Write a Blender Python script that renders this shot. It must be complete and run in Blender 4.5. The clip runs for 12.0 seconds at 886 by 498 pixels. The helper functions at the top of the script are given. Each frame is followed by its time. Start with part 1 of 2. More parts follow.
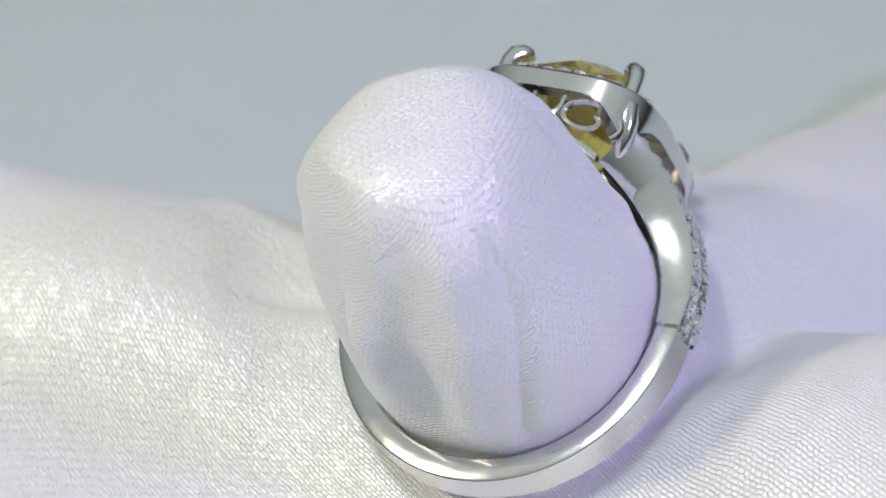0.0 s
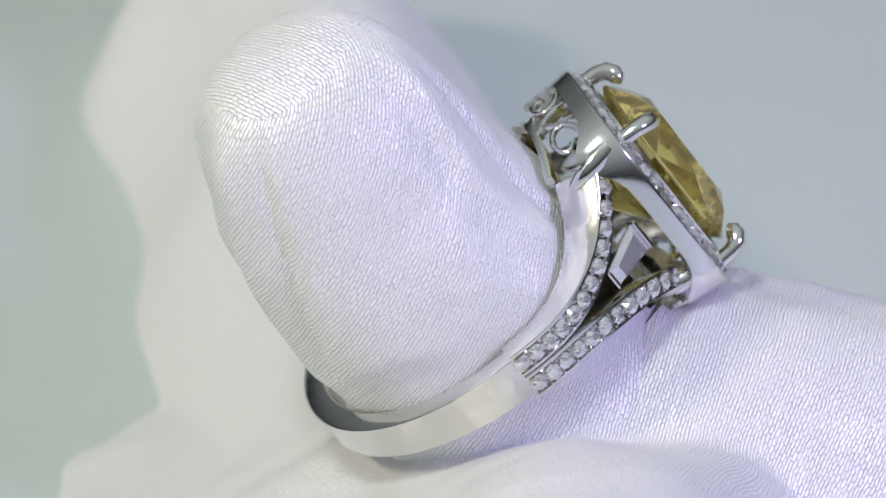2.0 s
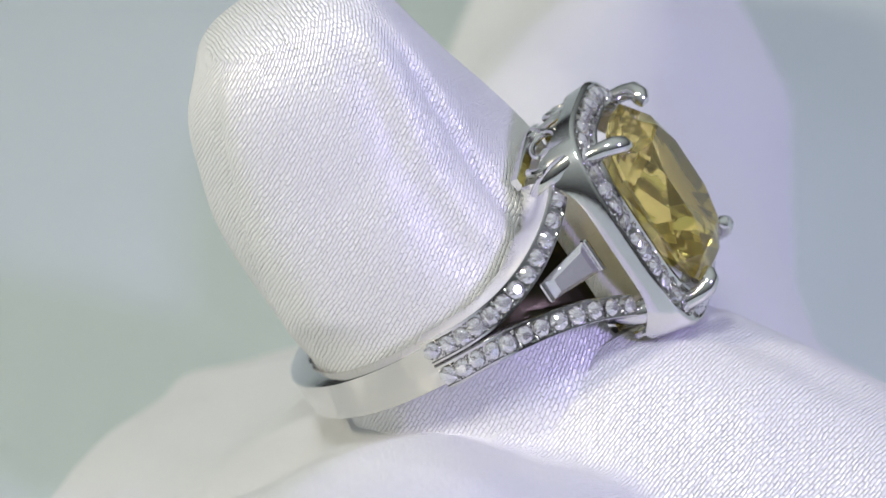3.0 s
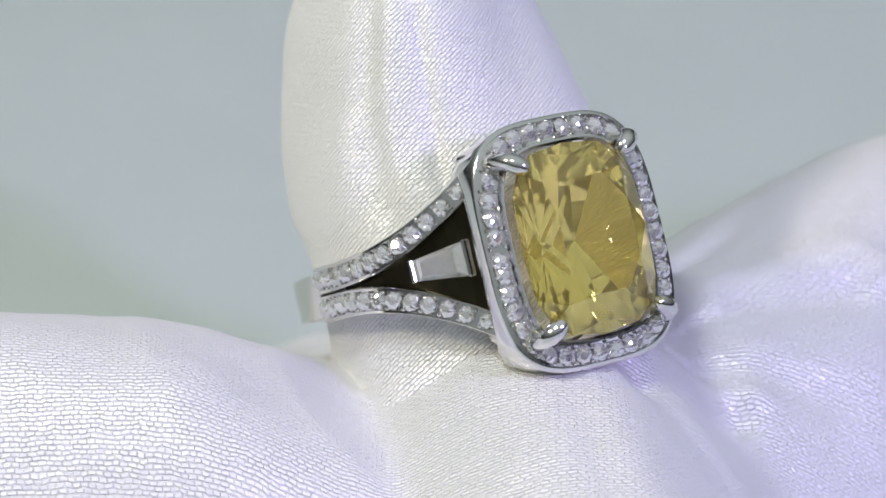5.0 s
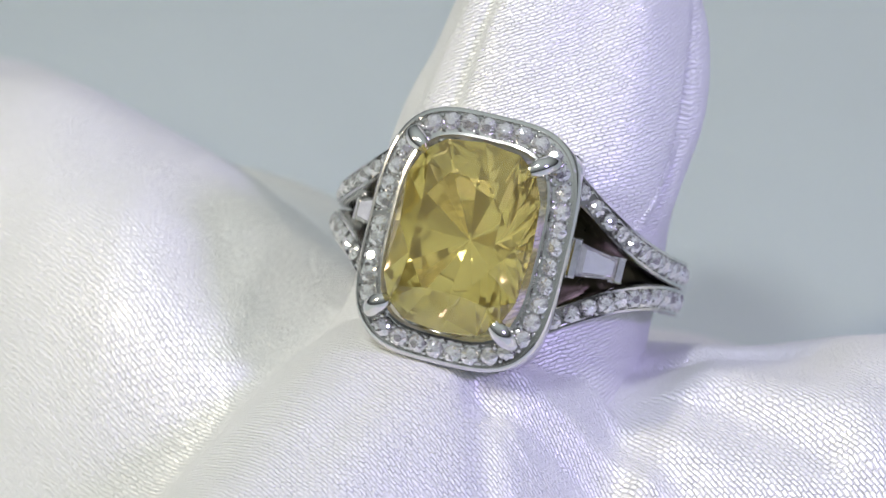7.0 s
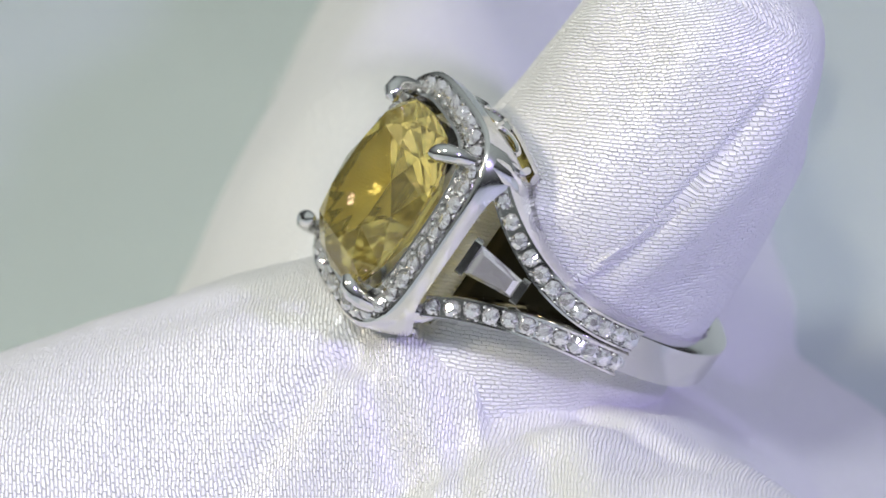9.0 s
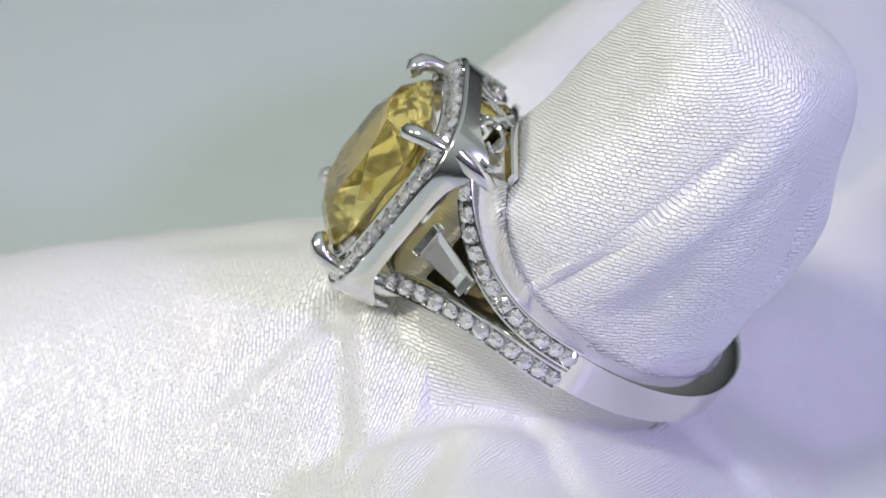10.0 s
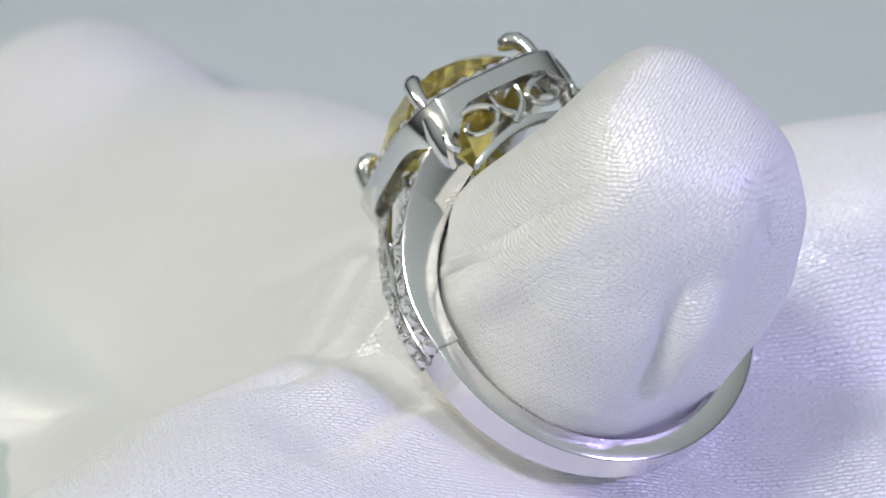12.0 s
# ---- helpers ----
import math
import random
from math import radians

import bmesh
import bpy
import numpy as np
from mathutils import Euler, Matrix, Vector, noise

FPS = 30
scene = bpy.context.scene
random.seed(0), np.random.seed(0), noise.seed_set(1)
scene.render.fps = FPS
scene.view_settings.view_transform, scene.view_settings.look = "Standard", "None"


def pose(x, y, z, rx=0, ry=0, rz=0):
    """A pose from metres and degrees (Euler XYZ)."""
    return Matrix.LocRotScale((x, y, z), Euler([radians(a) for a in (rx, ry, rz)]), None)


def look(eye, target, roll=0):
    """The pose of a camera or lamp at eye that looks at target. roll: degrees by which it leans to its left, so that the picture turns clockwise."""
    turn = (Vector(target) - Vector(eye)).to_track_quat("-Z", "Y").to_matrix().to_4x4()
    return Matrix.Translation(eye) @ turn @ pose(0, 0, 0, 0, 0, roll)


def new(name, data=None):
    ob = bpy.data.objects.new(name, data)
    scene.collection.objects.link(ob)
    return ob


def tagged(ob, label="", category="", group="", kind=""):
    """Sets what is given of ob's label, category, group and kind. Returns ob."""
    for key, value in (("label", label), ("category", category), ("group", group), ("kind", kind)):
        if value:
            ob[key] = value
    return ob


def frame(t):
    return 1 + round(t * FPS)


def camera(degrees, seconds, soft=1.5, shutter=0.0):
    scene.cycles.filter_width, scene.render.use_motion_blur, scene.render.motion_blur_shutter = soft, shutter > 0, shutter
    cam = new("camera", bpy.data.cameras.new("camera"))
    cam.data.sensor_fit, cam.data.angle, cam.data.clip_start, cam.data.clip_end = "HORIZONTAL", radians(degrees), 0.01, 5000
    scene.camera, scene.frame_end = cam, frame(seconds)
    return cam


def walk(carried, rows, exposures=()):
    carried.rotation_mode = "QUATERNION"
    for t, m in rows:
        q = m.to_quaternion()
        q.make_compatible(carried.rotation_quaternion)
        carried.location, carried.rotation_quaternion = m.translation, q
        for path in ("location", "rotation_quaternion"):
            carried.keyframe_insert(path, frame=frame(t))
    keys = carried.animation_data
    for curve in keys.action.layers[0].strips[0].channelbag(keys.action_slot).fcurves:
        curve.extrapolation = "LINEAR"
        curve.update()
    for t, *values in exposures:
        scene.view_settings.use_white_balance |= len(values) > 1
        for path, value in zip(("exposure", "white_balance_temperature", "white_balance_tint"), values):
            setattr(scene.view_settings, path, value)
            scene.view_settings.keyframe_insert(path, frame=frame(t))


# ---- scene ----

# A gold ring on a satin finger turns on a draped table before a still camera.
H = 0.022                       # height of the turning point above the tabletop
PITCH, DIST, SIDE = 0.5277, 0.2140, 0.00453

cam = camera(13.755, 12.0, soft=1.5)
EYE = (-SIDE, -DIST * math.cos(PITCH), H + DIST * math.sin(PITCH))
AIM = (-SIDE, 0, H)
cam.data.dof.use_dof = True
cam.data.dof.focus_distance, cam.data.dof.aperture_fstop = 0.206, 45
walk(cam, [(0.0, look(EYE, AIM)), (12.0, look(EYE, AIM))])

# ---- light ----
scene.view_settings.exposure = 0.05
world = bpy.data.worlds.new("room")
scene.world = world
world.use_nodes = True
sky = world.node_tree.nodes["Background"]
sky.inputs[1].default_value = 0.48
# added gradient for the unseen room: pale above, dark below, for contrast in metal
where = world.node_tree.nodes.new("ShaderNodeTexCoord")
split = world.node_tree.nodes.new("ShaderNodeSeparateXYZ")
fade = world.node_tree.nodes.new("ShaderNodeValToRGB")
fade.color_ramp.elements[0].position, fade.color_ramp.elements[0].color = 0.05, (0.05, 0.05, 0.055, 1)
fade.color_ramp.elements[1].position, fade.color_ramp.elements[1].color = 0.9, (0.89, 1.0, 1.0, 1)
world.node_tree.links.new(where.outputs["Generated"], split.inputs[0])
world.node_tree.links.new(split.outputs["Z"], fade.inputs[0])
world.node_tree.links.new(fade.outputs[0], sky.inputs[0])


def lamp(name, eye, target, size, watts, colour):
    data = bpy.data.lights.new(name, "AREA")
    data.shape, data.size, data.energy, data.color = "DISK", size, watts, colour
    ob = new(name, data)
    ob.matrix_world = look(eye, target)
    return ob


lamp("warm_lamp", (-0.36, -0.14, 0.32), (0, 0, 0.02), 0.06, 0.96, (1.0, 0.89, 0.68))
lamp("violet_lamp", (0.30, -0.24, 0.27), (0, 0, 0.02), 0.06, 1.08, (0.56, 0.46, 1.0))
# unseen fill, added to brighten what faces the camera
lamp("white_fill", (-0.12, -0.20, 0.46), (0, 0, 0.02), 0.08, 0.93, (0.98, 1.0, 1.0))


# ---- materials ----
def node_material(name):
    m = bpy.data.materials.new(name)
    m.use_nodes = True
    nt = m.node_tree
    return m, nt, nt.nodes["Principled BSDF"]


def add(nt, kind, **values):
    n = nt.nodes.new(kind)
    for k, v in values.items():
        n.inputs[k].default_value = v
    return n


def math_node(nt, op, a, b=None):
    n = nt.nodes.new("ShaderNodeMath")
    n.operation = op
    for k, v in ((0, a), (1, b)):
        if v is None:
            continue
        if isinstance(v, (int, float)):
            n.inputs[k].default_value = v
        else:
            nt.links.new(v, n.inputs[k])
    return n.outputs[0]


def satin(name, colour, gloss, thread_mm=0.18):
    """Satin weave: short floats in staggered rows, on the uv map, which is in metres."""
    m, nt, p = node_material(name)
    ln = nt.links.new
    uv = nt.nodes.new("ShaderNodeUVMap")
    uv.uv_map = "weave"
    geo = nt.nodes.new("ShaderNodeTexCoord")
    # the threads run a little unevenly
    drift = add(nt, "ShaderNodeTexNoise", Scale=800.0, Detail=2.0)
    ln(uv.outputs[0], drift.inputs["Vector"])
    shift = nt.nodes.new("ShaderNodeVectorMath")
    shift.operation = "MULTIPLY_ADD"
    ln(drift.outputs["Color"], shift.inputs[0])
    shift.inputs[1].default_value = (0.00045, 0.00030, 0)
    ln(uv.outputs[0], shift.inputs[2])
    mp = nt.nodes.new("ShaderNodeMapping")
    k = 1000 / thread_mm
    mp.inputs["Scale"].default_value = (k, k, k)
    mp.inputs["Rotation"].default_value = (0, 0, radians(28))
    ln(shift.outputs[0], mp.inputs[0])
    floats = add(nt, "ShaderNodeTexBrick", Scale=1.0)
    floats.offset, floats.offset_frequency = 0.38, 2
    floats.inputs["Brick Width"].default_value = 2.3
    floats.inputs["Row Height"].default_value = 1.0
    floats.inputs["Mortar Size"].default_value = 0.22
    floats.inputs["Mortar Smooth"].default_value = 1.0
    floats.inputs["Color1"].default_value = (0, 0, 0, 1)
    floats.inputs["Color2"].default_value = (1, 1, 1, 1)
    floats.inputs["Mortar"].default_value = (0.4, 0.4, 0.4, 1)
    ln(mp.outputs[0], floats.inputs["Vector"])
    tint = nt.nodes.new("ShaderNodeSeparateColor")
    ln(floats.outputs["Color"], tint.inputs[0])
    raised = math_node(nt, "SUBTRACT", 1.0, floats.outputs["Fac"])
    thread = math_node(nt, "ADD", math_node(nt, "MULTIPLY", tint.outputs[0], 0.45), math_node(nt, "MULTIPLY", raised, 0.55))
    grain = add(nt, "ShaderNodeTexNoise", Scale=0.55, Detail=2.0)
    ln(mp.outputs[0], grain.inputs["Vector"])
    height = math_node(nt, "ADD", thread, math_node(nt, "MULTIPLY", grain.outputs[0], 0.8))
    bump = add(nt, "ShaderNodeBump", Strength=1.0, Distance=0.000122)
    ln(height, bump.inputs["Height"])
    ln(bump.outputs[0], p.inputs["Normal"])
    wide = add(nt, "ShaderNodeTexNoise", Scale=60.0, Detail=3.0)
    ln(geo.outputs["Object"], wide.inputs["Vector"])
    level = math_node(nt, "ADD", math_node(nt, "MULTIPLY", thread, 0.75), math_node(nt, "MULTIPLY", wide.outputs[0], 0.25))
    tone = nt.nodes.new("ShaderNodeMix")
    tone.data_type = "RGBA"
    ln(level, tone.inputs[0])
    tone.inputs[6].default_value = (*[c * 0.92 for c in colour], 1)
    tone.inputs[7].default_value = (*[min(1, c * 1.07) for c in colour], 1)
    ln(tone.outputs[2], p.inputs["Base Color"])
    tan = nt.nodes.new("ShaderNodeTangent")
    tan.direction_type, tan.uv_map = "UV_MAP", "weave"
    ln(tan.outputs[0], p.inputs["Tangent"])
    # single threads catch the light
    ln(math_node(nt, "ADD", math_node(nt, "MULTIPLY", tint.outputs[0], 0.28), 0.36), p.inputs["Roughness"])
    p.inputs["Specular IOR Level"].default_value = 1.0
    p.inputs["IOR"].default_value = 1.6
    p.inputs["Anisotropic"].default_value = 0.45
    p.inputs["Metallic"].default_value = gloss
    p.inputs["Sheen Weight"].default_value = 0.25
    p.inputs["Sheen Roughness"].default_value = 0.4
    return m


def metal(name, colour, rough):
    m, nt, p = node_material(name)
    geo = nt.nodes.new("ShaderNodeTexCoord")
    n = add(nt, "ShaderNodeTexNoise", Scale=900.0, Detail=3.0)
    nt.links.new(geo.outputs["Object"], n.inputs["Vector"])
    b = add(nt, "ShaderNodeBump", Strength=0.3, Distance=0.00004)
    nt.links.new(n.outputs[0], b.inputs["Height"])
    nt.links.new(b.outputs[0], p.inputs["Normal"])
    p.inputs["Base Color"].default_value = (*colour, 1)
    p.inputs["Metallic"].default_value = 1.0
    r = math_node(nt, "ADD", math_node(nt, "MULTIPLY", n.outputs[0], rough), rough * 0.6)
    nt.links.new(r, p.inputs["Roughness"])
    return m


def gem(name, colour, ior, mirror, haze):
    """A cut stone: clear glass, part of whose facets throw the light back, with a little haze inside."""
    m, nt, p = node_material(name)
    p.inputs["Base Color"].default_value = (*colour, 1)
    p.inputs["Transmission Weight"].default_value = 1.0 - haze
    p.inputs["IOR"].default_value = ior
    geo = nt.nodes.new("ShaderNodeTexCoord")
    n = add(nt, "ShaderNodeTexNoise", Scale=700.0, Detail=4.0)
    nt.links.new(geo.outputs["Object"], n.inputs["Vector"])
    nt.links.new(math_node(nt, "MULTIPLY", n.outputs[0], 0.02), p.inputs["Roughness"])
    g = add(nt, "ShaderNodeBsdfGlossy", Roughness=0.04)
    g.inputs["Color"].default_value = (*colour, 1)
    mix = nt.nodes.new("ShaderNodeMixShader")
    mix.inputs[0].default_value = mirror
    nt.links.new(p.outputs[0], mix.inputs[1])
    nt.links.new(g.outputs[0], mix.inputs[2])
    nt.links.new(mix.outputs[0], nt.nodes["Material Output"].inputs[0])
    return m


SATIN = satin("white_satin", (0.83, 0.84, 0.85), 0.19, 0.22)
GREY_CLOTH = satin("grey_cloth", (0.61, 0.70, 0.69), 0.2)
GOLD = metal("white_gold", (0.76, 0.75, 0.735), 0.12)
# gold darkened in its colour, for the shade between the shoulder rails
SHADED_GOLD = metal("shaded_gold", (0.055, 0.048, 0.03), 0.3)
SAPPHIRE = gem("yellow_sapphire", (1.0, 0.84, 0.25), 1.76, 0.0, 0.085)
DIAMOND = gem("diamond", (1.0, 1.0, 1.0), 2.3, 0.45, 0.42)


# ---- mesh helpers; the ring's meshes are written in millimetres ----
def part(name, bm, material, parent, label="", smooth=False, scale=0.001):
    bmesh.ops.recalc_face_normals(bm, faces=bm.faces)
    me = bpy.data.meshes.new(name)
    if scale != 1:
        bmesh.ops.scale(bm, vec=(scale,) * 3, verts=bm.verts)
    bm.to_mesh(me)
    bm.free()
    me.materials.append(material)
    if smooth:
        me.shade_smooth()
        me.set_sharp_from_angle(angle=radians(40))
    ob = new(name, me)
    ob.parent = parent
    return tagged(ob, label)


def loft(bm, sections, closed_path=False, caps=True):
    """Skin between closed cross-sections of equal count."""
    rings = [[bm.verts.new(v) for v in sec] for sec in sections]
    n = len(rings[0])
    count = len(rings) if closed_path else len(rings) - 1
    for i in range(count):
        a, b = rings[i], rings[(i + 1) % len(rings)]
        for j in range(n):
            bm.faces.new((a[j], a[(j + 1) % n], b[(j + 1) % n], b[j]))
    if caps and not closed_path:
        bm.faces.new(rings[0][::-1])
        bm.faces.new(rings[-1])
    return rings


def tube(bm, points, radii, n=8):
    """A round wire through points; radii one for each."""
    pts = [Vector(p) for p in points]
    secs = []
    side = None
    for i, p in enumerate(pts):
        d = (pts[min(i + 1, len(pts) - 1)] - pts[max(i - 1, 0)]).normalized()
        if side is None:
            side = d.orthogonal().normalized()
        side = (side - d * side.dot(d)).normalized()
        up = d.cross(side)
        secs.append([p + radii[i] * (math.cos(2 * math.pi * k / n) * side + math.sin(2 * math.pi * k / n) * up) for k in range(n)])
    loft(bm, secs)


def cushion(a, hw, hh, n=3.5):
    """A point at angle a (radians) on a cushion outline with those half sizes."""
    c, s = math.cos(a), math.sin(a)
    return (hw * math.copysign(abs(c) ** (2 / n), c), hh * math.copysign(abs(s) ** (2 / n), s))


# ---- tabletop ----
def build_tabletop():
    bm = bmesh.new()
    bmesh.ops.create_grid(bm, x_segments=160, y_segments=160, size=0.6)
    for v in bm.verts:
        v.co.z = 0.0010 * noise.noise(v.co * 14) + 0.0005 * noise.noise(v.co * 45)
    uv = bm.loops.layers.uv.new("weave")
    for f in bm.faces:
        for l in f.loops:
            l[uv].uv = l.vert.co.xy
    ob = part("tabletop", bm, GREY_CLOTH, None, "", True, 1)
    tagged(ob, "pale grey cloth table covering laid flat under the display", "tabletop", kind="structure")


# ---- cloth ----
REACH = (8, 14, 22, 34, 50)      # distances from the foot at which each fold's crest is given
# each fold: crest heights at those distances, its bearing near and far, how tightly it is rounded near and far
FOLDS = (
    ((-7.0, -1.8, 0.9, 1.2, -3.0), (174, 158), (7.0, 6.0)),
    ((-8.5, -5.0, -3.6, -2.9, -3.6), (9.5, 7.4), (11.0, 5.4)),
    ((-1.4, -2.7, -5.2, -8.2, -14.0), (255, 265), (9.3, 9.5)),
    ((-5.0, -9.8, -10.2, -11.0, -13.2), (124, 143), (4.5, 5.5)),
)
SKIRT = (-6.0, -12.0, -18.5, -21.5, -22.0)
CREASES = ((258, 0.35, 1.3), (292, 0.5, 0.9), (338, 0.5, 1.0), (20, 0.6, 0.9), (75, 0.6, 1.2))
TUCKS = ((-4.0, -8.0, 1.5, -10.8, 0.55, 1.1), (1.5, -10.8, 9.0, -10.0, 0.8, 0.9), (13.0, -4.0, 20.0, -5.5, 0.7, 1.2))
HOLLOWS = ((-16.0, -2.5, 4.5, 1.8), (-24.0, 3.0, 5.0, 0.9), (16.0, 2.0, 4.0, 0.8), (3.0, -20.0, 5.0, 0.8))
FOOT = (-2.0, -3.0)


def ease(u):
    u = min(1, max(0, u))
    return u * u * (3 - 2 * u)


def cloth_height(r, az):
    """Height of the cloth: the folds and the skirt under them meet in soft valleys."""
    u = min(1, max(0, (r - 8) / 42))
    sink = 19 * ease((r - 62) / 22)
    # the cloth lies spread on the table between two of the folds
    spread = ease((az - 262) / 15) * ease((318 - az) / 20) * (1 - ease((r - 44) / 12))
    heights = [max(float(np.interp(r, REACH, SKIRT)), -25 + spread * 5.2)]
    x, y = r * math.cos(radians(az)), r * math.sin(radians(az))
    wave = 4 * noise.noise(Vector((x, y, 3)) * 0.045) * ease((r - 8) / 12)
    for crest, (near, far), (tight, loose) in FOLDS:
        d = (az - near - (far - near) * u + wave + 180) % 360 - 180
        side = r * math.sin(radians(min(90, abs(d)))) + 0.5 * max(0, abs(d) - 90)
        heights.append(float(np.interp(r, REACH, crest)) - sink - side * side / (2 * (tight + (loose - tight) * u)))
    top = max(heights)
    z = top + 0.8 * math.log(sum(math.exp((h - top) / 0.8) for h in heights))
    z += 0.5 * noise.noise(Vector((x, y, 0)) * 0.08) + 0.14 * noise.noise(Vector((x, y, 5)) * 0.3)
    # sharper creases close to the finger
    wide = ease((r - 7) / 5) * (1 - ease((r - 13) / 12))
    for line, depth, width in CREASES:
        d = (az - line - 9 * noise.noise(Vector((line, r * 0.06, 0))) + 180) % 360 - 180
        d = r * math.sin(radians(max(-60, min(60, d))))
        z += wide * depth * (0.55 * math.exp(-((d - 1.6 * width) / (1.5 * width)) ** 2) - math.exp(-(d / width) ** 2))
    x, y = x + FOOT[0], y + FOOT[1]
    # short tucks and shallow hollows
    for x0, y0, x1, y1, depth, width in TUCKS:
        lx, ly = x1 - x0, y1 - y0
        f = ((x - x0) * lx + (y - y0) * ly) / (lx * lx + ly * ly)
        c = min(1, max(0, f))
        d = math.hypot(x - x0 - c * lx, y - y0 - c * ly)
        out = d if (x - x0) * ly - (y - y0) * lx < 0 else -d
        z += depth * (0.7 * math.exp(-((out - 2 * width) / (1.4 * width)) ** 2) - math.exp(-(out / width) ** 2))
    for x0, y0, size, depth in HOLLOWS:
        z -= depth * math.exp(-((x - x0) ** 2 + (y - y0) ** 2) / size ** 2)
    # kept clear of the ring, softly
    near = 1 - ease((math.hypot(x + 1.5, y - 3.3) - 11) / 6)
    over = z + 4.6 + 0.69 * (y - 3.3) + 0.06 * (x + 1.5)
    if near > 0 and over > -6:
        z -= near * 0.9 * math.log(1 + math.exp(over / 0.9))
    # the skirt dips to the table at its edge
    return max(z - 1.2 * max(0, -20.2 - z), -24.5)


def build_cloth():
    bm = bmesh.new()
    na = 440
    radii = [5 + 0.35 * i for i in range(80)] + [33 + 1.2 * i for i in range(65)]
    rings = []
    for r in radii:
        row = []
        for k in range(na):
            az = 360 * k / na
            z = cloth_height(r, az)
            row.append(bm.verts.new((FOOT[0] + r * math.cos(radians(az)), FOOT[1] + r * math.sin(radians(az)), z + 1000 * H)))
        rings.append(row)
    for a, b in zip(rings, rings[1:]):
        for k in range(na):
            bm.faces.new((a[k], b[k], b[(k + 1) % na], a[(k + 1) % na]))
    for _ in range(4):
        bmesh.ops.smooth_vert(bm, verts=bm.verts, factor=0.5, use_axis_x=True, use_axis_y=True, use_axis_z=True)
    # the weave follows the drape: length along each spoke
    laid = {}
    for k in range(na):
        along = radii[0]
        for i, row in enumerate(rings):
            if i:
                along += (row[k].co - rings[i - 1][k].co).length
            laid[row[k]] = (2 * math.pi * k / na, along)
    bmesh.ops.delete(bm, geom=[v for v in bm.verts if v.co.z < -2.2], context="VERTS")
    # only the piece that hangs round the finger stays
    bm.verts.ensure_lookup_table()
    kept, front = {bm.verts[0]}, [bm.verts[0]]
    while front:
        v = front.pop()
        for e in v.link_edges:
            o = e.other_vert(v)
            if o not in kept:
                kept.add(o)
                front.append(o)
    bmesh.ops.delete(bm, geom=[v for v in bm.verts if v not in kept], context="VERTS")
    uv = bm.loops.layers.uv.new("weave")
    for f in bm.faces:
        for l in f.loops:
            az, along = laid[l.vert]
            l[uv].uv = (0.001 * along * math.cos(az), 0.001 * along * math.sin(az))
    ob = part("satin_cloth", bm, SATIN, None, "", True)
    return tagged(ob, "white satin cloth draped in soft folds round the finger", "cloth")


# ---- frame of the ring at the middle of the turn ----
EX, EY, EZ = Vector((0.9972, 0.0185, -0.0726)), Vector((0.0495, 0.5656, 0.8232)), Vector((0.0563, -0.8245, 0.5631))
CENTRE = Vector((-1.4185, 3.9064, -1.3727)) * 0.001 - EY * 0.00105 + Vector((0, 0, H))
REST = Matrix.Translation(CENTRE) @ Matrix((EX, EY, EZ)).transposed().to_4x4()


# sides of the pad: bearing, distance from the axis at the ring, at mid length and towards the tip (changes)
SIDES = ((0, 8.14, -0.2, 0.54), (45, 8.5, 0.8, -1.9), (90, 8.1, 0.1, -2.3), (135, 8.22, -0.2, -1.16),
         (180, 8.15, 0.36, -0.84), (225, 9.22, 0.17, 0.05), (270, 8.68, 0.0, -0.52), (315, 8.95, 0.33, -1.62))


# pleats of the pad: bearing at three stations, first and last station, depth of the crease, height of the ridge beside it, its offset
PLEATS = (((240, 225, 218), 1, 20, 0.45, 0.6, 18), ((22, 12, -8), 2, 19, 0.35, 0.3, -13),
          ((296, 297, 290), 4, 14, 0.5, 0.6, -13), ((128, 131, 124), 2, 20, 0.0, 0.4, 9))


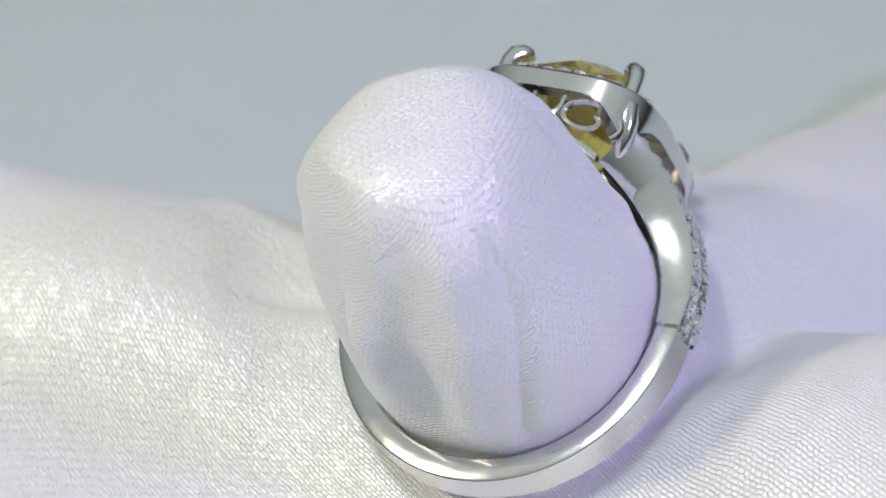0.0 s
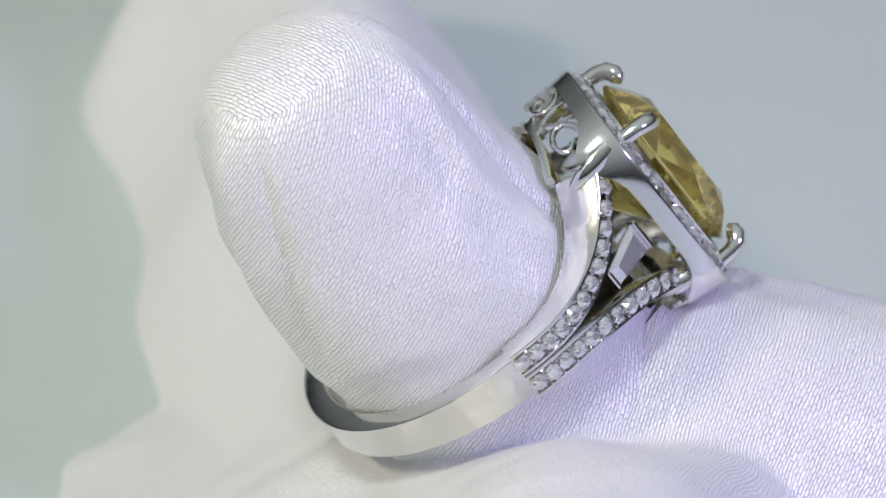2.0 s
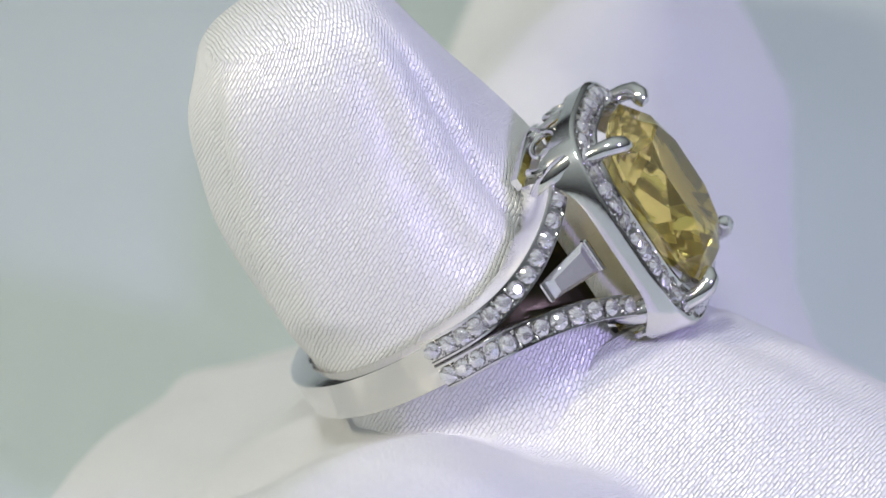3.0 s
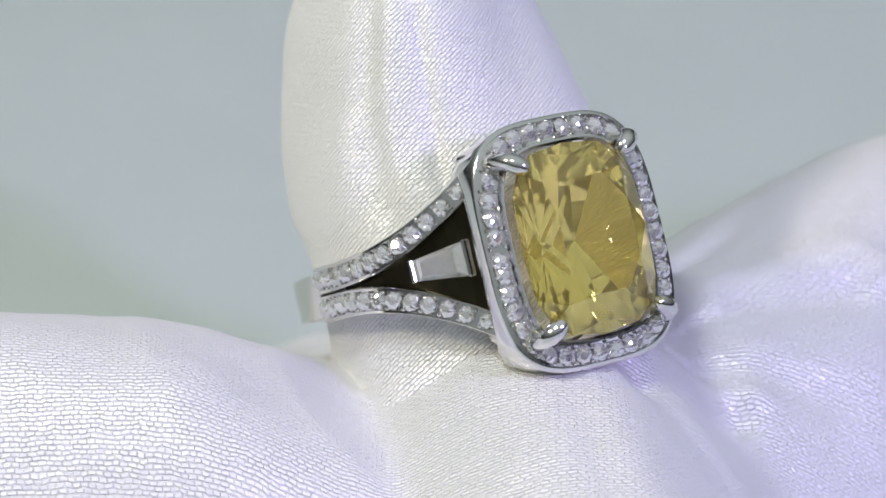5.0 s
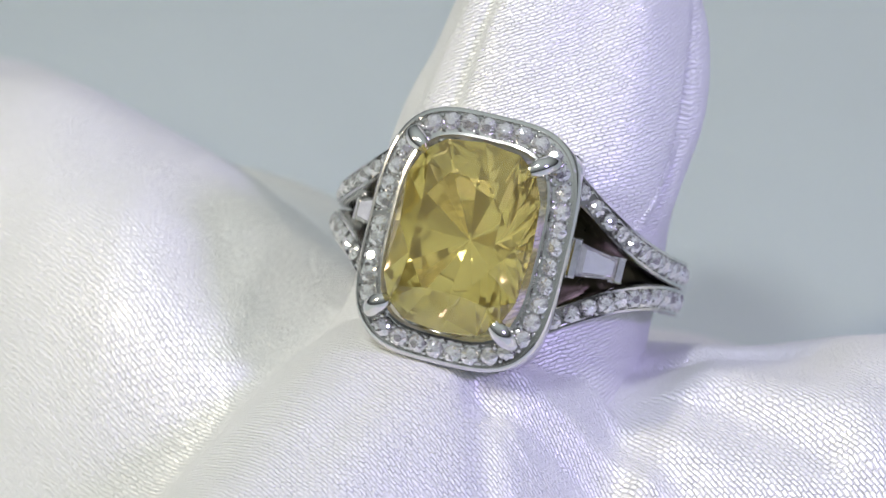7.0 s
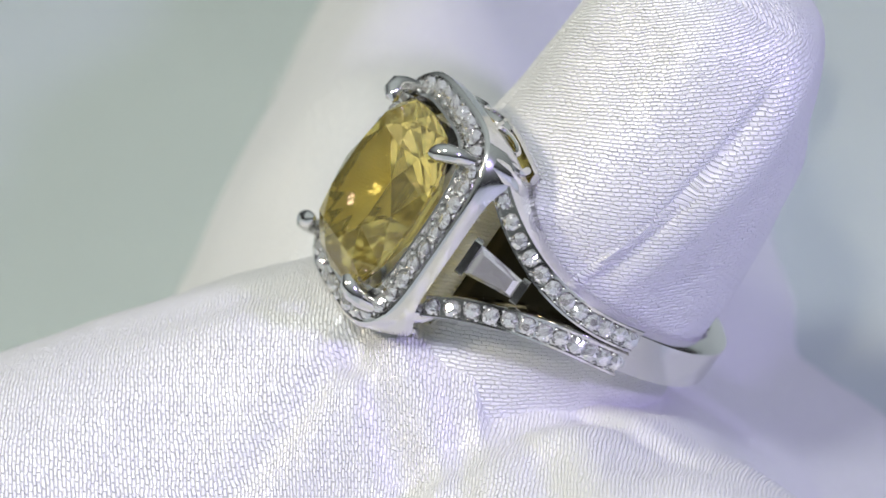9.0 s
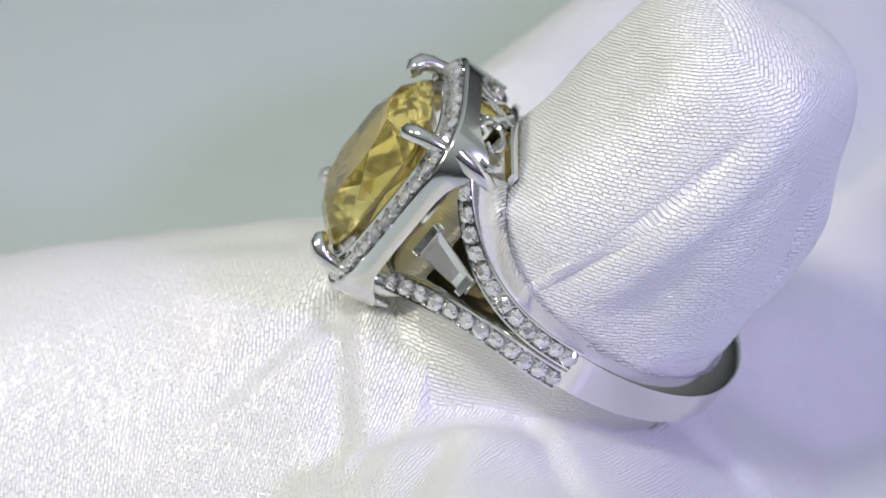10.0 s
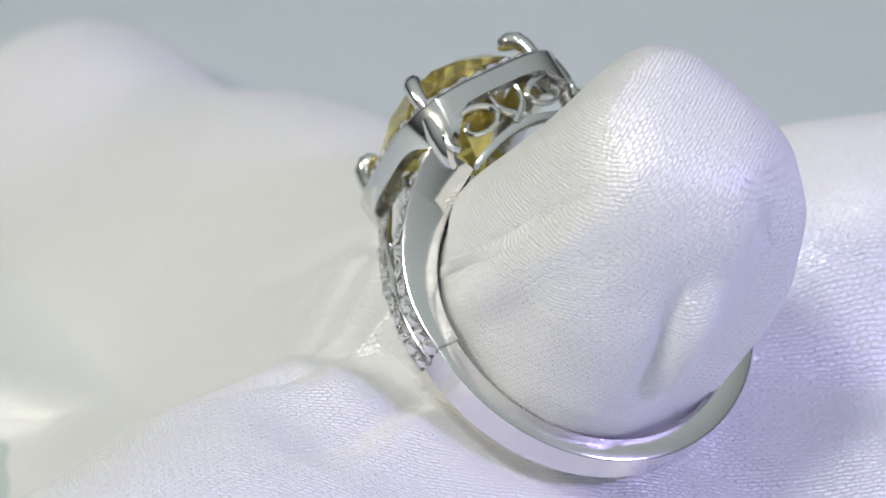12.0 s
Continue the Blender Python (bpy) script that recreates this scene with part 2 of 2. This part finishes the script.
def finger_point(s, a):
    """A point of the padded finger at s along its axis and angle a (degrees) round it, in the ring's frame."""
    q = max(0.0, (s - 9.39) / 11.47)
    k = max(0.0, 1 - min(1, q) ** 2) ** 0.33
    twist = -0.96 * s
    total = 0.0
    for ang, d, middle, end in SIDES:
        c = math.cos(radians(a - ang - twist))
        if c > 0:
            total += (c / (d + middle * math.exp(-((s - 7) / 5) ** 2) + end * ease((s - 0.5) / 15))) ** 9.8
    r = min(1.06 * total ** (-1 / 9.8), 8.72 + 0.75 * max(0, -math.sin(radians(a))) + 2.4 * ease((abs(s) - 2) / 9))
    ca, sa = math.cos(radians(a)), math.sin(radians(a))
    wob = 0.22 * noise.noise(Vector((ca * 1.7, sa * 1.7, s * 0.13))) + 0.4 * ease((s - 4) / 8) * ease((20 - s) / 6) * noise.noise(Vector((ca * 1.1, sa * 1.1, s * 0.16 + 7)))
    groove = 0.4 * math.exp(-((a - 122) / 3.5) ** 2) * ease((s + 2) / 4)
    groove *= ease((18 - s) / 6)
    curl = 0.0
    for line, low, high, crease, ridge, side in PLEATS:
        off = (a - float(np.interp(s, (4, 11, 18), line)) + 180) % 360 - 180
        fold = crease * math.exp(-(off / 3) ** 2) - ridge * math.exp(-((off - side) / 8) ** 2) + 0.7 * ridge * math.exp(-((off - 2.1 * side) / 9) ** 2)
        curl += fold * ease((s - low) / 3) * ease((high - s) / 4)
    flare = 1 + 0.35 * ease((-4 - s) / 10)
    r = (r + (wob - groove - curl) * (1 - 0.6 * ease((4 - abs(s)) / 3))) * k * flare
    x, z = r * ca, r * sa
    e = ease((s - 3) / 12)
    return Vector((x + 0.39 * e, s + (-0.1 * z + 0.05 * x - 0.02 * x * x + 0.027 * z * z) * e, z + 0.98 * ease((s - 6) / 12)))


def build_finger():
    """The padded satin finger: x across, y along, z towards the large stone."""
    bm = bmesh.new()
    na, ns = 220, 150
    steps = [-17 + 26.4 * i / 80 for i in range(81)] + [9.4 + 11.45 * math.sin(math.pi / 2 * i / (ns - 81)) for i in range(1, ns - 80)]
    rows = [[bm.verts.new(finger_point(s, 360 * j / na)) for j in range(na)] for s in steps[:-1]]
    top = bm.verts.new(finger_point(steps[-1], 0))
    uv = bm.loops.layers.uv.new("weave")
    for a, b in zip(rows, rows[1:]):
        for j in range(na):
            bm.faces.new((a[j], a[(j + 1) % na], b[(j + 1) % na], b[j]))
    for j in range(na):
        bm.faces.new((rows[-1][j], rows[-1][(j + 1) % na], top))
    # the weave runs round the pad, and straight across its tip
    spot = {v: (i, j) for i, row in enumerate(rows) for j, v in enumerate(row)}
    cap = max(i for i, st in enumerate(steps[:-1]) if st < 9.4 + 11.45 * 0.9)
    for f in bm.faces:
        flat = all(spot.get(v, (ns, 0))[0] >= cap for v in f.verts)
        wrap = any(spot.get(v, (0, 0))[1] == na - 1 for v in f.verts)
        for l in f.loops:
            c = l.vert.co
            i, j = spot.get(l.vert, (ns, 0))
            if flat:
                l[uv].uv = (0.001 * c.x, 0.001 * c.z)
            else:
                l[uv].uv = (0.0087 * 2 * math.pi * (na if wrap and j == 0 else j) / na, 0.001 * c.y)
    ob = part("ring_finger", bm, SATIN, None, "", True)
    tagged(ob, "padded white satin ring finger with a rounded tip", "ring display")
    # turned hem along one side
    bm = bmesh.new()
    uv = bm.loops.layers.uv.new("weave")
    secs = []
    for i in range(60):
        s = 1.5 + 14 * i / 59
        a0 = 25 - 2.1 * (s - 3)
        sec = []
        for da, lift in ((0, -0.3), (0, 0.03), (1, 0.12), (4, 0.12), (5, 0.03), (5, -0.3)):
            p = finger_point(s, a0 + da)
            out = Vector((p.x, 0, p.z)).normalized()
            sec.append(p + out * (lift - 0.14 * ease((s - 9) / 6) + 0.03 * noise.noise(Vector((s * 0.8, da, 0)))))
        secs.append(sec)
    loft(bm, secs)
    for f in bm.faces:
        for l in f.loops:
            l[uv].uv = (0.001 * (l.vert.co.x + l.vert.co.z), 0.001 * l.vert.co.y)
    part("hem", bm, SATIN, ob, "turned satin hem", True)
    return ob


# ---- ring ----
RISE, LOW = 0.5, -0.42           # the head's place on the shank


def shank_section(phi, yc, hy, r0, r1, lip=0.0):
    """A cross-section at angle phi: from y yc-hy to yc+hy, from radius r0 to r1, with a channel of depth lip on top."""
    e = 0.12
    prof = [(-hy + e, r0), (hy - e, r0), (hy, r0 + e), (hy, r1 - e), (hy - e * 0.6, r1)]
    if lip:
        prof += [(hy - 0.2, r1), (hy - 0.22, r1 - lip), (-hy + 0.22, r1 - lip), (-hy + 0.2, r1)]
    prof += [(-hy + e * 0.6, r1), (-hy, r1 - e), (-hy, r0 + e)]
    c, s = math.cos(phi), math.sin(phi)
    s *= 1.08 if s < 0 else 1
    return [(r * c, yc + y, r * s) for y, r in prof]


def brilliant(d, n=8):
    """A small round brilliant of diameter d, girdle at z 0."""
    bm = bmesh.new()
    r = d / 2
    def level(f, z, tw):
        return [bm.verts.new((f * r * math.cos(2 * math.pi * (k + tw) / n), f * r * math.sin(2 * math.pi * (k + tw) / n), z * r)) for k in range(n)]
    table, star, girdle = level(0.42, 0.46, 0), level(0.72, 0.32, 0.5), level(1.0, 0.0, 0)
    tip = bm.verts.new((0, 0, -0.85 * r))
    bm.faces.new(table)
    for k in range(n):
        k1 = (k + 1) % n
        bm.faces.new((table[k], star[k], table[k1]))
        bm.faces.new((table[k], girdle[k], star[k]))
        bm.faces.new((table[k1], star[k], girdle[k1]))
        bm.faces.new((star[k], girdle[k], girdle[k1]))
        bm.faces.new((girdle[k], tip, girdle[k1]))
    return bm


def rail_path(u):
    """Along a shoulder rail: angle, distance of its middle from the ring's plane, half width, inner and outer radius."""
    phi = radians(3 + 62 * u)
    return phi, 0.82 + 3.3 * max(0.0, (u - 0.15) / 0.85) ** 2.4, 0.80 - 0.04 * u, 9.0, 10.5 + 1.3 * u


def build_ring():
    ring = new("ring")
    tagged(ring, "white gold ring with a yellow cushion stone and diamond halo", "ring")
    # plain lower band
    bm = bmesh.new()
    secs = []
    for i in range(73):
        phi = radians(177 + 186 * i / 72)
        down = max(0.0, -math.sin(phi))
        secs.append(shank_section(phi, 0, 1.32 - 0.16 * down, 9.0, 10.35))
    loft(bm, secs)
    part("band", bm, GOLD, ring, "plain polished white gold band", True)
    # shoulder rails with their stones
    small = {}
    for side in (1, -1):
        for up in (1, -1):
            bm = bmesh.new()
            secs = []
            for i in range(25):
                phi, yc, hy, r0, r1 = rail_path(i / 24)
                secs.append([(side * x, y, z) for x, y, z in shank_section(phi, up * yc, hy, r0, r1, 0.16)])
            loft(bm, secs)
            rail = part("shoulder_rail", bm, GOLD, ring, "split shoulder rail set with diamonds", True)
            for i in range(12):
                phi, yc, hy, r0, r1 = rail_path((i + 0.5) / 12)
                d = 1.14 - 0.01 * i
                if i not in small:
                    bm = brilliant(d)
                    bmesh.ops.scale(bm, vec=(0.001,) * 3, verts=bm.verts)
                    small[i] = bpy.data.meshes.new("diamond")
                    bm.to_mesh(small[i])
                    bm.free()
                    small[i].materials.append(DIAMOND)
                st = new("diamond", small[i])
                st.parent = rail
                r = r1 - 0.02
                place = Vector((side * r * math.cos(phi), up * yc, r * math.sin(phi))) * 0.001
                up_v = Vector((side * math.cos(phi), 0, math.sin(phi)))
                q = up_v.to_track_quat("Z", "Y").to_matrix().to_4x4()
                st.matrix_local = Matrix.Translation(place) @ q @ pose(0, 0, 0, random.uniform(-18, 18), random.uniform(-18, 18), 37 * i)
            bm = bmesh.new()
            for i in range(1, 12):
                phi, yc, hy, r0, r1 = rail_path(i / 12)
                for off in (-0.46, 0.46):
                    m4 = Matrix.Translation((side * r1 * math.cos(phi), up * yc + off, r1 * math.sin(phi)))
                    bmesh.ops.create_icosphere(bm, subdivisions=1, radius=0.13, matrix=m4)
            tagged(part("beadwork", bm, GOLD, rail, "tiny white gold setting beads", True), kind="stuff")
    # halo
    bm = bmesh.new()
    secs = []
    NH = 96
    for i in range(NH):
        a = 2 * math.pi * i / NH
        sec = []
        for hw, hh, z in ((5.76, 7.08, 10.95), (5.86, 7.2, 11.95), (5.77, 7.1, 12.1), (5.64, 6.97, 12.14), (5.58, 6.9, 11.95),
                          (4.5, 5.84, 12.35), (4.44, 5.78, 12.68), (4.3, 5.64, 12.72), (4.2, 5.5, 12.4), (4.7, 6.0, 10.95)):
            x, y = cushion(a, hw, hh)
            if z < 11:
                z -= 1.5 * abs(math.sin(2 * a)) ** 4
            sec.append((x, y + LOW, z + RISE))
        secs.append(sec)
    loft(bm, secs, True)
    halo = part("halo", bm, GOLD, ring, "cushion halo set with small diamonds", True)
    bm = brilliant(1.12)
    bmesh.ops.scale(bm, vec=(0.001,) * 3, verts=bm.verts)
    stone_mesh = bpy.data.meshes.new("diamond")
    bm.to_mesh(stone_mesh)
    bm.free()
    stone_mesh.materials.append(DIAMOND)
    fine = [cushion(2 * math.pi * i / 2000, 5.04, 6.38) for i in range(2000)]
    run = [0.0]
    for i in range(2000):
        p0, p1 = fine[i], fine[(i + 1) % 2000]
        run.append(run[-1] + math.dist(p0, p1))
    count = round(run[-1] / 1.06)
    for k in range(count):
        i = int(np.searchsorted(run, run[-1] * (k + 0.5) / count)) % 2000
        st = new("diamond", stone_mesh)
        st.parent = halo
        st.matrix_local = pose(fine[i][0] * 0.001, (fine[i][1] + LOW) * 0.001, 0.01228 + 0.001 * RISE, random.uniform(-20, 20), random.uniform(-20, 20), 41 * k)
    bm = bmesh.new()
    for k in range(count):
        i = int(np.searchsorted(run, run[-1] * k / count)) % 2000
        p0 = Vector((*fine[i], 0))
        out = Vector((*fine[(i + 5) % 2000], 0)) - Vector((*fine[i - 5], 0))
        out = Vector((out.y, -out.x, 0)).normalized()
        for off in (-0.38, 0.38):
            m4 = Matrix.Translation(p0 + out * off + Vector((0, LOW, 12.30 - 0.45 * off + RISE)))
            bmesh.ops.create_icosphere(bm, subdivisions=1, radius=0.15, matrix=m4)
    tagged(part("beadwork", bm, GOLD, halo, "tiny white gold setting beads", True), kind="stuff")
    # centre stone: a cushion brilliant, eight main facets above and below the girdle
    bm = bmesh.new()
    def level(count, first, fx, fy, z, power):
        return [bm.verts.new((fx * 4.1 * x, fy * 5.45 * y + LOW, z + RISE)) for x, y in
                (cushion(2 * math.pi * (first + k * 16 / count) / 16, 1, 1, power) for k in range(count))]
    table, crown = level(8, 1, 0.60, 0.64, 14.85, 2.5), level(8, 2, 0.83, 0.84, 14.3, 2.7)
    upper, lower = level(16, 0, 1, 1, 13.3, 3.0), level(16, 0, 1, 1, 13.12, 3.0)
    below = level(8, 2, 0.50, 0.52, 11.0, 2.4)
    tip = bm.verts.new((0.1, LOW, 8.9 + RISE))
    bm.faces.new(table)
    for k in range(16):
        bm.faces.new((upper[k], upper[(k + 1) % 16], lower[(k + 1) % 16], lower[k]))
    for j in range(8):
        g, g1, g2, j1 = 2 * j + 1, 2 * j + 2, (2 * j + 3) % 16, (j + 1) % 8
        g1 %= 16
        bm.faces.new((table[j], crown[j], table[j1]))
        bm.faces.new((table[j], upper[g], crown[j]))
        bm.faces.new((table[j1], crown[j], upper[g2]))
        for ring_, mid in ((upper, crown), (lower, below)):
            bm.faces.new((mid[j], ring_[g], ring_[g1]))
            bm.faces.new((mid[j], ring_[g1], ring_[g2]))
        bm.faces.new((tip, lower[g], below[j]))
        bm.faces.new((tip, below[j], lower[g2]))
    part("centre_stone", bm, SAPPHIRE, ring, "faceted yellow cushion-cut sapphire")
    # claws, corner posts
    for sx in (1, -1):
        for sy in (1, -1):
            bm = bmesh.new()
            pts = [(4.1, 5.15, 11.6), (4.1, 5.12, 12.8), (4.05, 5.08, 13.6), (3.9, 4.95, 14.15), (3.55, 4.65, 14.42), (3.2, 4.4, 14.45), (2.95, 4.2, 14.38)]
            tube(bm, [(sx * x, sy * y + LOW, z + 0.3 * RISE) for x, y, z in pts], (0.48, 0.48, 0.5, 0.54, 0.56, 0.44, 0.12), 12)
            part("claw", bm, GOLD, ring, smooth=True)
            bm = bmesh.new()
            pts = [(4.3, 5.0, 11.9), (4.5, 4.85, 10.9), (4.6, 4.6, 10.0), (4.55, 4.35, 9.3), (4.4, 4.2, 8.8)]
            tube(bm, [(sx * x, sy * y, z) for x, y, z in pts], (0.75, 0.75, 0.66, 0.52, 0.3), 12)
            part("corner_post", bm, GOLD, ring, smooth=True)
    # gallery: curved base rail and two scrolls under each end of the halo
    for sy in (1, -1):
        bm = bmesh.new()
        secs = []
        for i in range(25):
            a = radians(-24 + 48 * i / 24)
            y = 4.3 + 1.75 * max(0.0, math.cos(a * 2.6))
            x, z = 9.3 * math.sin(a), 9.3 * math.cos(a) - 0.35
            secs.append([(x, sy * (y + dy), z + dz) for dy, dz in ((-0.35, -0.2), (0.3, -0.25), (0.36, 0.0), (0.3, 0.22), (-0.35, 0.2))])
        loft(bm, secs)
        part("gallery_rail", bm, GOLD, ring, smooth=True)
        # two crossing leaves in the middle of the gallery
        for sx in (1, -1):
            bm = bmesh.new()
            pts = [(sx * (-0.55 + 1.5 * v + 0.5 * math.sin(math.pi * v)), sy * 6.35 + 0.5 * LOW, 9.1 + 2.2 * v) for v in (i / 9 for i in range(10))]
            tube(bm, pts, [0.3 - 0.018 * i for i in range(10)], 8)
            part("leaf", bm, GOLD, ring, smooth=True)
        for sx in (1, -1):
            bm = bmesh.new()
            pts = []
            for i in range(34):
                a = radians(-40 + 13.5 * i)
                rr = 1.95 - 0.043 * i
                x = 2.6 + rr * math.cos(a) * 1.1
                pts.append((sx * x, sy * (6.5 - 0.04 * x * x) + 0.5 * LOW, 10.15 + rr * math.sin(a) * 0.68))
            tube(bm, pts, [0.24 - 0.003 * i for i in range(34)], 8)
            part("scroll", bm, GOLD, ring, smooth=True)
    # inner floor between the rails, coloured dark to stand in for shade there
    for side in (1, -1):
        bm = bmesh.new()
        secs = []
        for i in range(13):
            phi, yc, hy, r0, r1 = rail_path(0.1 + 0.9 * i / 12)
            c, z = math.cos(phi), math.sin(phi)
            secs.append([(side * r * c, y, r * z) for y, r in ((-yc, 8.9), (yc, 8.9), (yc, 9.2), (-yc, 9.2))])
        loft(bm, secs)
        part("shaded_floor", bm, SHADED_GOLD, ring, "inner floor between the rails, with the shade put into its colour")
    # tapered baguettes between the rails
    for side in (1, -1):
        bm = bmesh.new()
        low, high = Vector((7.75, 0, 7.7)), Vector((5.75, 0, 10.25))
        along = (high - low).normalized()
        out = Vector((along.z, 0, -along.x))
        def ring_at(f, lift):
            pts = []
            for base, hw in ((low, 0.6), (high, 1.0)):
                for sgn in (1, -1):
                    p = base + (0.5 * (low + high) - base) * (1 - f) + out * lift
                    pts.append((side * p.x, sgn * hw * f, p.z))
            return [pts[0], pts[1], pts[3], pts[2]]
        loft(bm, [ring_at(0.2, -1.1), ring_at(1, -0.1), ring_at(1, 0.05), ring_at(0.66, 0.35)])
        part("baguette", bm, DIAMOND, ring, "tapered baguette diamond")
        for base, hw in ((low, 0.66), (high, 1.06)):
            bm = bmesh.new()
            end = base + (0.12 if base is high else -0.12) * along
            bmesh.ops.create_cube(bm, size=1)
            m3 = Matrix((along * 0.32, Vector((0, 1, 0)) * 2 * hw, out * 0.6)).transposed()
            for v in bm.verts:
                p = m3 @ v.co + end - out * 0.05
                v.co = (side * p.x, p.y, p.z)
            bmesh.ops.bevel(bm, geom=bm.edges[:], offset=0.08, segments=1, affect="EDGES")
            part("baguette_bar", bm, GOLD, ring)
    return ring


build_tabletop()
CLOTH = build_cloth()
FINGER = build_finger()
RING = build_ring()


def turn(t):
    """The turntable's angle about the upright axis at t seconds."""
    return Matrix.Rotation(radians(151.8 - 24.53 * t), 4, "Z")


def motions():
    times = [0.5 * i for i in range(25)]
    for thing, rest in ((CLOTH, Matrix.Identity(4)), (FINGER, REST), (RING, REST)):
        walk(thing, [(t, turn(t) @ rest) for t in times])


motions()
